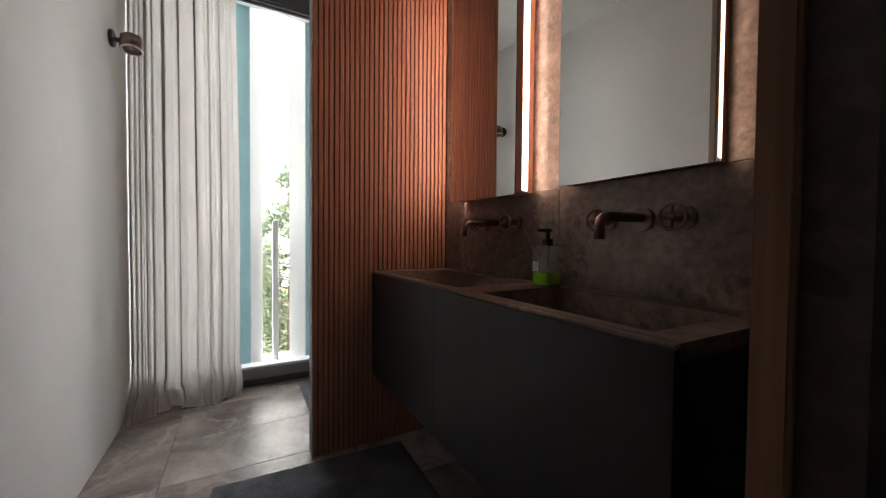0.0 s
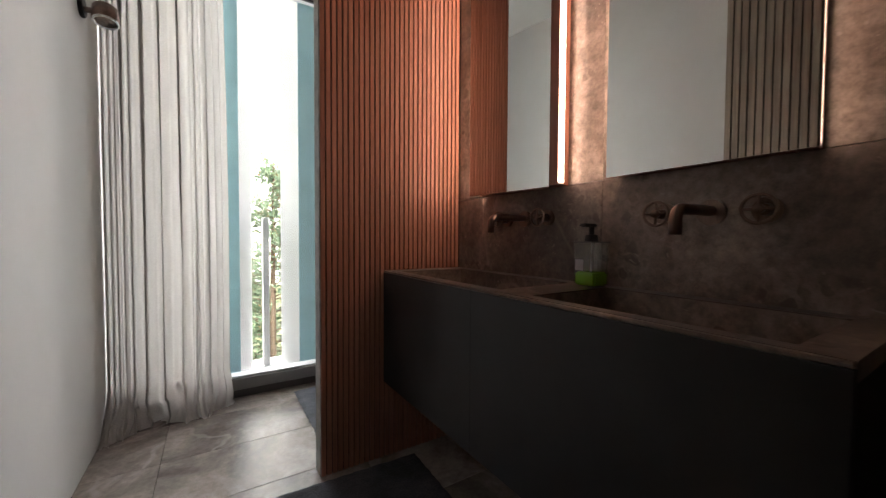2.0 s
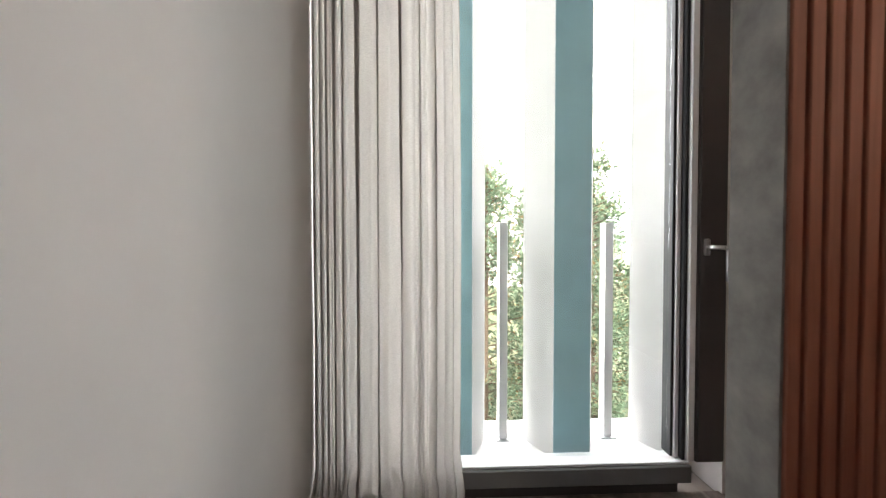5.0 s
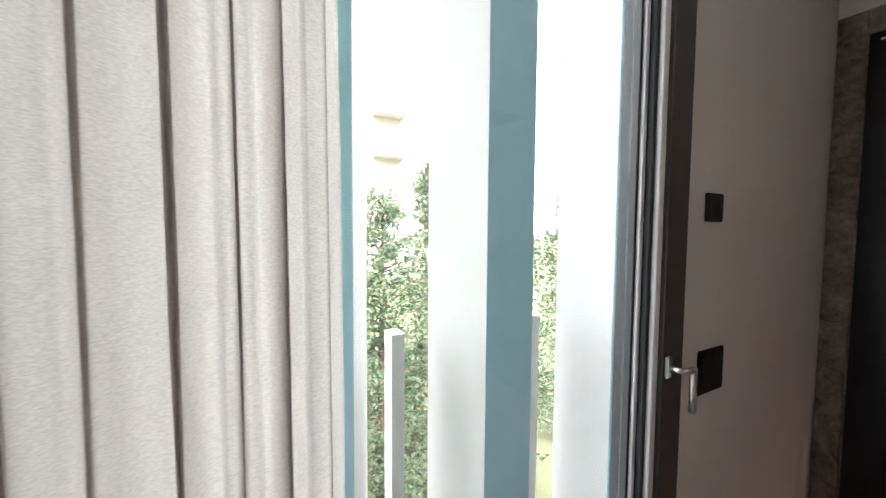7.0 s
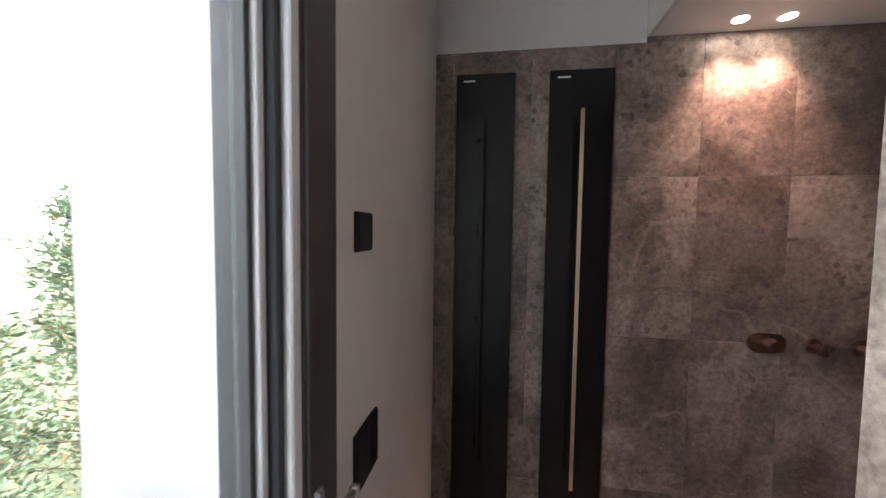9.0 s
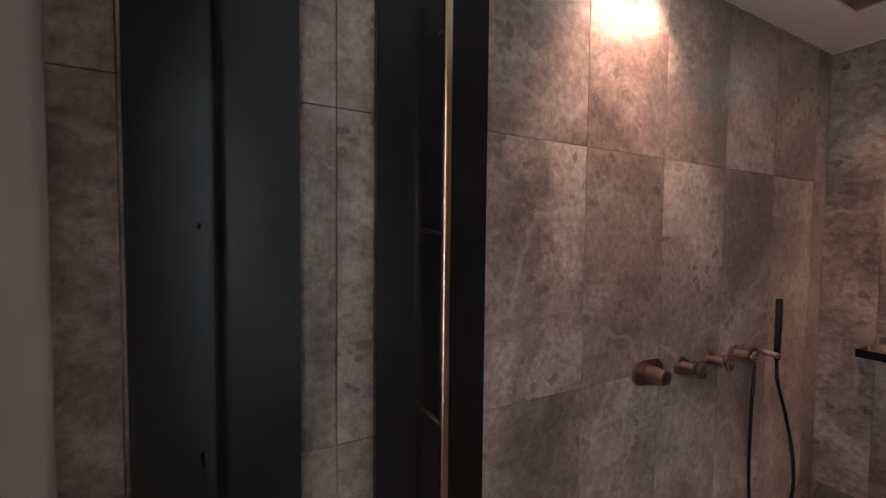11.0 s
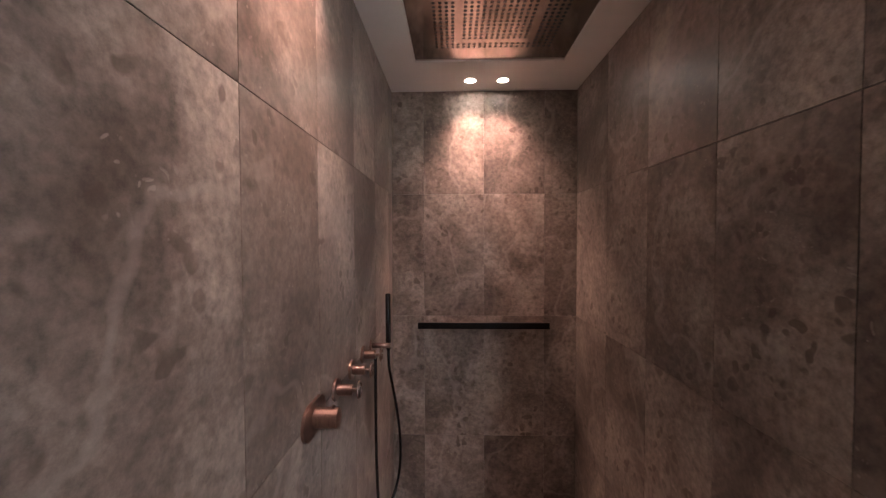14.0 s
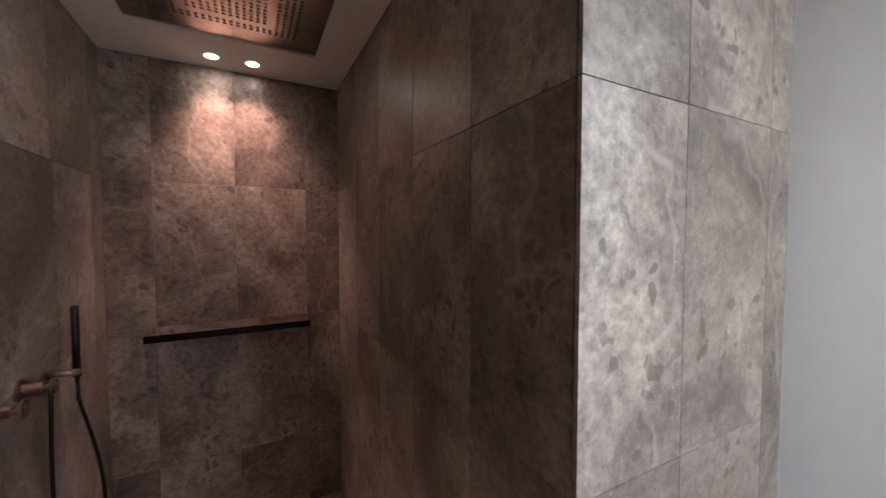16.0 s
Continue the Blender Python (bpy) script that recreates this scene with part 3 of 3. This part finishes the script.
# ---------- shower fittings ----------
rp = thing("rain_panel", "large polished steel rain shower panel with rows of holes", "shower head")
part("panel", cuboid(HX0 + .002, HX1 - .002, HY0 + .002, HY1 - .002, ZS + .008, ZS + .02), STEEL, rp)
bm = bmesh.new()
NX = 22
for i in range(NX):
    for j in range(NX):
        if i in (4, NX - 5) and 2 <= j <= NX - 3 or j in (2, NX - 3) and 4 <= i <= NX - 5:
            continue
        x, y = 1.38 + i * .0268, .405 + j * .0268
        rod((x, y, ZS + .0074), (x, y, ZS + .0085), .0076, None, 10, bm)
tagged(part("perforation", bm, GASKET, rp), kind="stuff")

for x, y in SPOTS:
    d = thing("ceiling_spot", "small round recessed ceiling spot, switched on", "ceiling lamp", group="recessed spots")
    part("bezel", ring((x, y, ZS - .001), (0, 0, 1), .034, .0035), CEIL, d, smooth=True)
    part("lens", rod((x, y, ZS - .004), (x, y, ZS - .001), .031, None, 24), SPOTGLOW, d, "glowing warm lens")

sh = thing("shower_shelf", "slim dark metal shelf across the stone shower wall", "shelf")
part("shelf_plate", cuboid(1.27, 2.082, YS + .001, .02, 1.0, 1.006, .001), GUN, sh)
part("shelf_lip", cuboid(1.27, 2.082, .0205, .026, .992, 1.03, .001), BLACK, sh)
part("shelf_lip", cuboid(1.27, 1.274, YS + .001, .02, 1.0065, 1.03), GUN, sh)
part("shelf_lip", cuboid(2.078, 2.082, YS + .001, .02, 1.0065, 1.03), GUN, sh)

ZV = 1.05
tv = thing("shower_thermostat", "copper toned thermostat knob on an oval wall plate", "shower valve")
bm = bmesh.new()
yc = 1.275
prof = []
for k in range(40):
    a = k * math.tau / 40
    prof.append((yc + .048 * math.cos(a) + (.035 if math.cos(a) > 0 else -.035), ZV + .048 * math.sin(a)))
v0 = [bm.verts.new((XE - .0003, y, z)) for y, z in prof]
v1 = [bm.verts.new((XE - .009, y, z)) for y, z in prof]
for k in range(40):
    bm.faces.new((v0[k], v0[(k + 1) % 40], v1[(k + 1) % 40], v1[k]))
bm.faces.new(v1), bm.faces.new(v0[::-1])
bmesh.ops.recalc_face_normals(bm, faces=bm.faces)
part("wall_plate", bm, COPPER, tv)
part("knob", rod((XE - .009, yc, ZV), (XE - .075, yc, ZV), .029, .028, 30, None, .002), COPPER, tv)
part("pointer", rod((XE - .06, yc, ZV + .028), (XE - .06, yc, ZV + .034), .005, None, 10), GUN, tv)
for y in (1.078, .89, .705):
    d = thing("shower_valve", "copper toned shower valve with a spoked handwheel", "shower valve", group="shower valves")
    part("flange", rod((XE, y, ZV - .003), (XE - .009, y, ZV - .003), .038, None, 28, None, .002), COPPER, d)
    part("body", rod((XE - .009, y, ZV - .003), (XE - .06, y, ZV - .003), .019, .0185, 22, None, .002), COPPER, d)
    st = part("stem", rod((XE - .06, y, ZV - .003), (XE - .085, y, ZV - .003), .006, None, 12), GUN, d)
    bm = ring((XE - .082, y, ZV - .003), (1, 0, 0), .027, .0036)
    for dd in ((0, 1, 0), (0, 0, 1)):
        rod(Vector((XE - .082, y, ZV - .003)) - Vector(dd) * .027, Vector((XE - .082, y, ZV - .003)) + Vector(dd) * .027, .003, None, 8, bm)
    part("handwheel", bm, GUN, d, smooth=True)
YH = .545
hs = thing("hand_shower", "slim stick hand shower hanging in a copper holder", "hand shower")
part("flange", rod((XE, YH, ZV - .01), (XE - .008, YH, ZV - .01), .03, None, 26, None, .002), COPPER, hs)
part("holder", rod((XE - .008, YH, ZV - .01), (XE - .095, YH, ZV - .01), .0125, None, 20), COPPER, hs, smooth=True)
part("stick", rod((XE - .08, YH - .028, ZV - .035), (XE - .08, YH - .028, ZV + .235), .0125, None, 20, None, .002), BLACK, hs, smooth=True)
hp = [(XE - .08, YH - .028, ZV - .035), (XE - .082, YH - .03, ZV - .12)]
for k in range(1, 26):
    t = k / 25
    hp.append((XE - .08 + .035 * t - .06 * math.sin(math.pi * t), YH - .03 - .17 * math.sin(math.pi * t * .62) + .22 * t * t, ZV - .12 - .72 * math.sin(math.pi * t * .5)))
for k in range(1, 16):
    t = k / 15
    hp.append((XE - .045 + .012 * t, YH + .045 + .03 * math.sin(math.pi * t) + .0 * t, ZV - .84 + .8 * t - .03 * math.sin(math.pi * t)))
part("hose", tube(hp, .0068, 10), BLACK, hs, smooth=True)
part("hose_outlet", rod((XE, YH + .045, ZV - .04), (XE - .04, YH + .045, ZV - .04), .012, None, 18), COPPER, hs)

# ---------- facade fins and railing ----------
for k in range(-3, 6):
    x0 = .368 + .547 * k
    f = bmesh.new()
    q = [(x0, 3.05), (x0 + .171, 3.05), (x0 + .171 + .085, 3.225), (x0 - .095, 3.225)]
    lo = [f.verts.new((x, y, .071)) for x, y in q]
    hi = [f.verts.new((x, y, 3.2)) for x, y in q]
    fs = [f.faces.new((lo[i], lo[(i + 1) % 4], hi[(i + 1) % 4], hi[i])) for i in range(4)]
    fs += [f.faces.new(lo[::-1]), f.faces.new(hi)]
    for n_, fc in enumerate(fs):
        fc.material_index = 0 if n_ == 0 else 1
    bmesh.ops.recalc_face_normals(f, faces=f.faces)
    tagged(obj("facade_fin", f, (TEAL, FINWHITE)), "vertical facade fin, teal inside and white on the sides", "facade fin", "facade fins outside the window")
for k in range(-2, 5):
    x = .171 + .54 * k
    p = thing("railing_post", "square white metal railing post on the balcony edge", "railing post", (x, 3.25, .07), "railing posts")
    bm = cuboid(-.021, .021, -.03, .03, .006, 1.093, .002)
    part("post", bm, FINWHITE, p)
    part("post_cap", cuboid(-.0225, .0225, -.0315, .0315, 1.0935, 1.098, .001), FINWHITE, p)
    part("foot_plate", cuboid(-.04, .04, -.045, .045, .0, .0058), ALU, p)

# ---------- outside ----------
tagged(obj("ground", cuboid(-300, 300, 3.6, 600, -3.3, -3.0), GROUND), "grassy ground below the balcony", kind="structure")


def conifer(seed, height, radius):
    """A conifer: tapered trunk, limbs and many small sprays of leaves."""
    r = random.Random(seed)
    t = thing("conifer_tree", "loose green conifer with some brown sprays", "tree", group="trees outside")
    bm = bmesh.new()
    rod((0, 0, 0), (.05, 0, height * .97), .085, .012, 9, bm)
    verts, faces = [], []
    for k in range(90):
        z = height * (.06 + .9 * k / 90)
        L = radius * (1 - (z / height) ** 1.7) * r.uniform(.55, 1.15) + .1
        a = r.uniform(0, math.tau)
        d = Vector((math.cos(a), math.sin(a), .35))
        tip = Vector((.04, 0, z)) + d * L
        rod((.04, 0, z), tip, .014, .004, 5, bm)
        for s in range(34):
            q = r.uniform(.25, 1.12)
            c = Vector((.04, 0, z)) + d * L * q + Vector((r.gauss(0, .09), r.gauss(0, .09), r.gauss(0, .09) - .06 * q))
            for m_ in range(5):
                dv = (d + Vector((r.gauss(0, .7), r.gauss(0, .7), r.gauss(.25, .6)))).normalized() * r.uniform(.05, .12)
                sd = dv.cross(Vector((r.gauss(0, 1), r.gauss(0, 1), r.gauss(0, 1)))).normalized() * r.uniform(.008, .018)
                i0 = len(verts)
                verts += [c - sd * .4, c + dv * .5 + sd, c + dv, c + dv * .5 - sd]
                faces.append((i0, i0 + 1, i0 + 2, i0 + 3))
    part("trunk", bm, BARK, t)
    me = bpy.data.meshes.new("crown")
    me.from_pydata(verts, [], faces)
    me.materials.append(LEAF)
    o = new("crown", me)
    o.parent = t
    return t


ta = conifer(3, 5.5, 1.05)
tb = conifer(8, 5.2, .95)
ta.location, tb.location = (.7, 7.3, -3), (1.5, 7.25, -3)
for x, y, sc_, a, src in ((-.75, 7.6, .93, 1, tb), (2.5, 7.3, 1.04, 2, ta), (4.0, 7.3, 1.0, 3, tb), (5.6, 7.5, 1.0, 4, ta), (7.6, 7.3, .97, 5, tb), (3.3, 8.6, .93, 2.4, ta), (.2, 8.9, .9, .7, tb)):
    c = copy_thing(src, Matrix.Translation((x, y, -3)) @ Matrix.Rotation(a, 4, "Z"))
    c.scale = (1, 1, sc_)

ap = thing("apartment_building", "pale apartment building with balconies behind the trees", "building", (0, 0, 0))
part("wall", cuboid(-6, 16, 34, 44, -3, 26), HOUSE, ap)
part("roof", cuboid(-6.4, 16.4, 33.6, 44.4, 26.001, 26.4), HOUSED, ap)
for z in (7.8, 11.4):
    b = part("balcony", cuboid(10.0, 12.9, 32.6, 33.99, z, z + .22), HOUSED, ap)
    part("balustrade", cuboid(10.0, 12.9, 32.6, 32.66, z + .221, z + 1.1), HOUSE, b)
    part("window", cuboid(10.3, 12.4, 33.93, 33.995, z + .3, z + 2.4), FRAMEL, ap)

CLOUD = glow_mat("overcast_cloud", (.97, .97, 1.06), 3.2)
tagged(obj("backdrop", cuboid(-400, 400, 230, 232, -3, 420), CLOUD), "bright white overcast sky in the distance", kind="structure")


# ---------- stone tiles ----------
def tile_run(parent, axis, plane, out, a0, a1, joints_a, z0, z1, joints_z, material, thick=T):
    """Tiles on a wall: axis is the wall's run, out the side that the faces look to."""
    ea = [a0] + [j for j in joints_a if a0 + .02 < j < a1 - .02] + [a1]
    ez = [z0] + [j for j in joints_z if z0 + .02 < j < z1 - .02] + [z1]
    g = .0009
    for p, q in zip(ea, ea[1:]):
        for s, t in zip(ez, ez[1:]):
            lo, hi = sorted((plane, plane - out * (thick - .0008)))
            if axis == "x":
                bm = cuboid(p + g, q - g, lo, hi, s + g, t - g, .0006)
            elif axis == "y":
                bm = cuboid(lo, hi, p + g, q - g, s + g, t - g, .0006)
            else:
                bm = cuboid(p + g, q - g, s + g, t - g, lo, hi, .0006)
            obj("tile", bm, material, parent)


JZ = (.25, 1.045, 1.84)
tile_run(wall_east, "y", XE, -1, 2.0, YW, (2.395, 2.79), 0, ZH, JZ, STONE)
tile_run(wall_east, "y", XE, -1, 1.605, 2.0, (), -.2, ZH, JZ, STONE)
tile_run(wall_east, "y", XE, -1, 1.605, YF + .0198, (), ZH, ZS, (), STONE)
tile_run(wall_east, "y", XE, -1, YS, 1.605, [1.605 + .395 * k for k in range(-5, 0)], -.2, ZS, JZ, STONE)
tile_run(wall_shower_south, "x", YS, 1, XSW, XE, (1.27, 1.662, 2.053), -.2, ZS, JZ, STONE)
tile_run(wall_mirror, "y", XSW, 1, YS, YN - T - .0005, (.35, .745, 1.14, 1.535), -.2, ZS, JZ, STONE)
tile_run(wall_mirror, "y", XM, -1, YJ, YP, (.372, 1.0, 1.63), 0, ZC - .002, (.42, 1.217, 2.015), STONE)
tile_run(partition, "x", YN, 1, XPE + .004, XSW, (.34, .73), 0, ZC - .002, JZ, STONE)
tile_run(floor, "z", 0, 1, XL, XE, [-.37 + .8 * k for k in range(0, 4)], YN, YW + .02, [2.30 + .4 * k for k in range(-8, 2)], FLOORSTONE)
tile_run(floor, "z", 0, 1, XL, XM, [-.37 + .8 * k for k in range(0, 2)], -2.6, YN, [2.30 + .4 * k for k in range(-13, 0)], FLOORSTONE)
tile_run(floor, "z", -.2, 1, XSW, XE, (1.46, 1.86), YS, YF, [.286 + .4 * k for k in range(4)], FLOORSTONE)
tile_run(floor, "z", 0, 1, XSW, XE, (1.46, 1.86), YF, YN, (), FLOORSTONE)
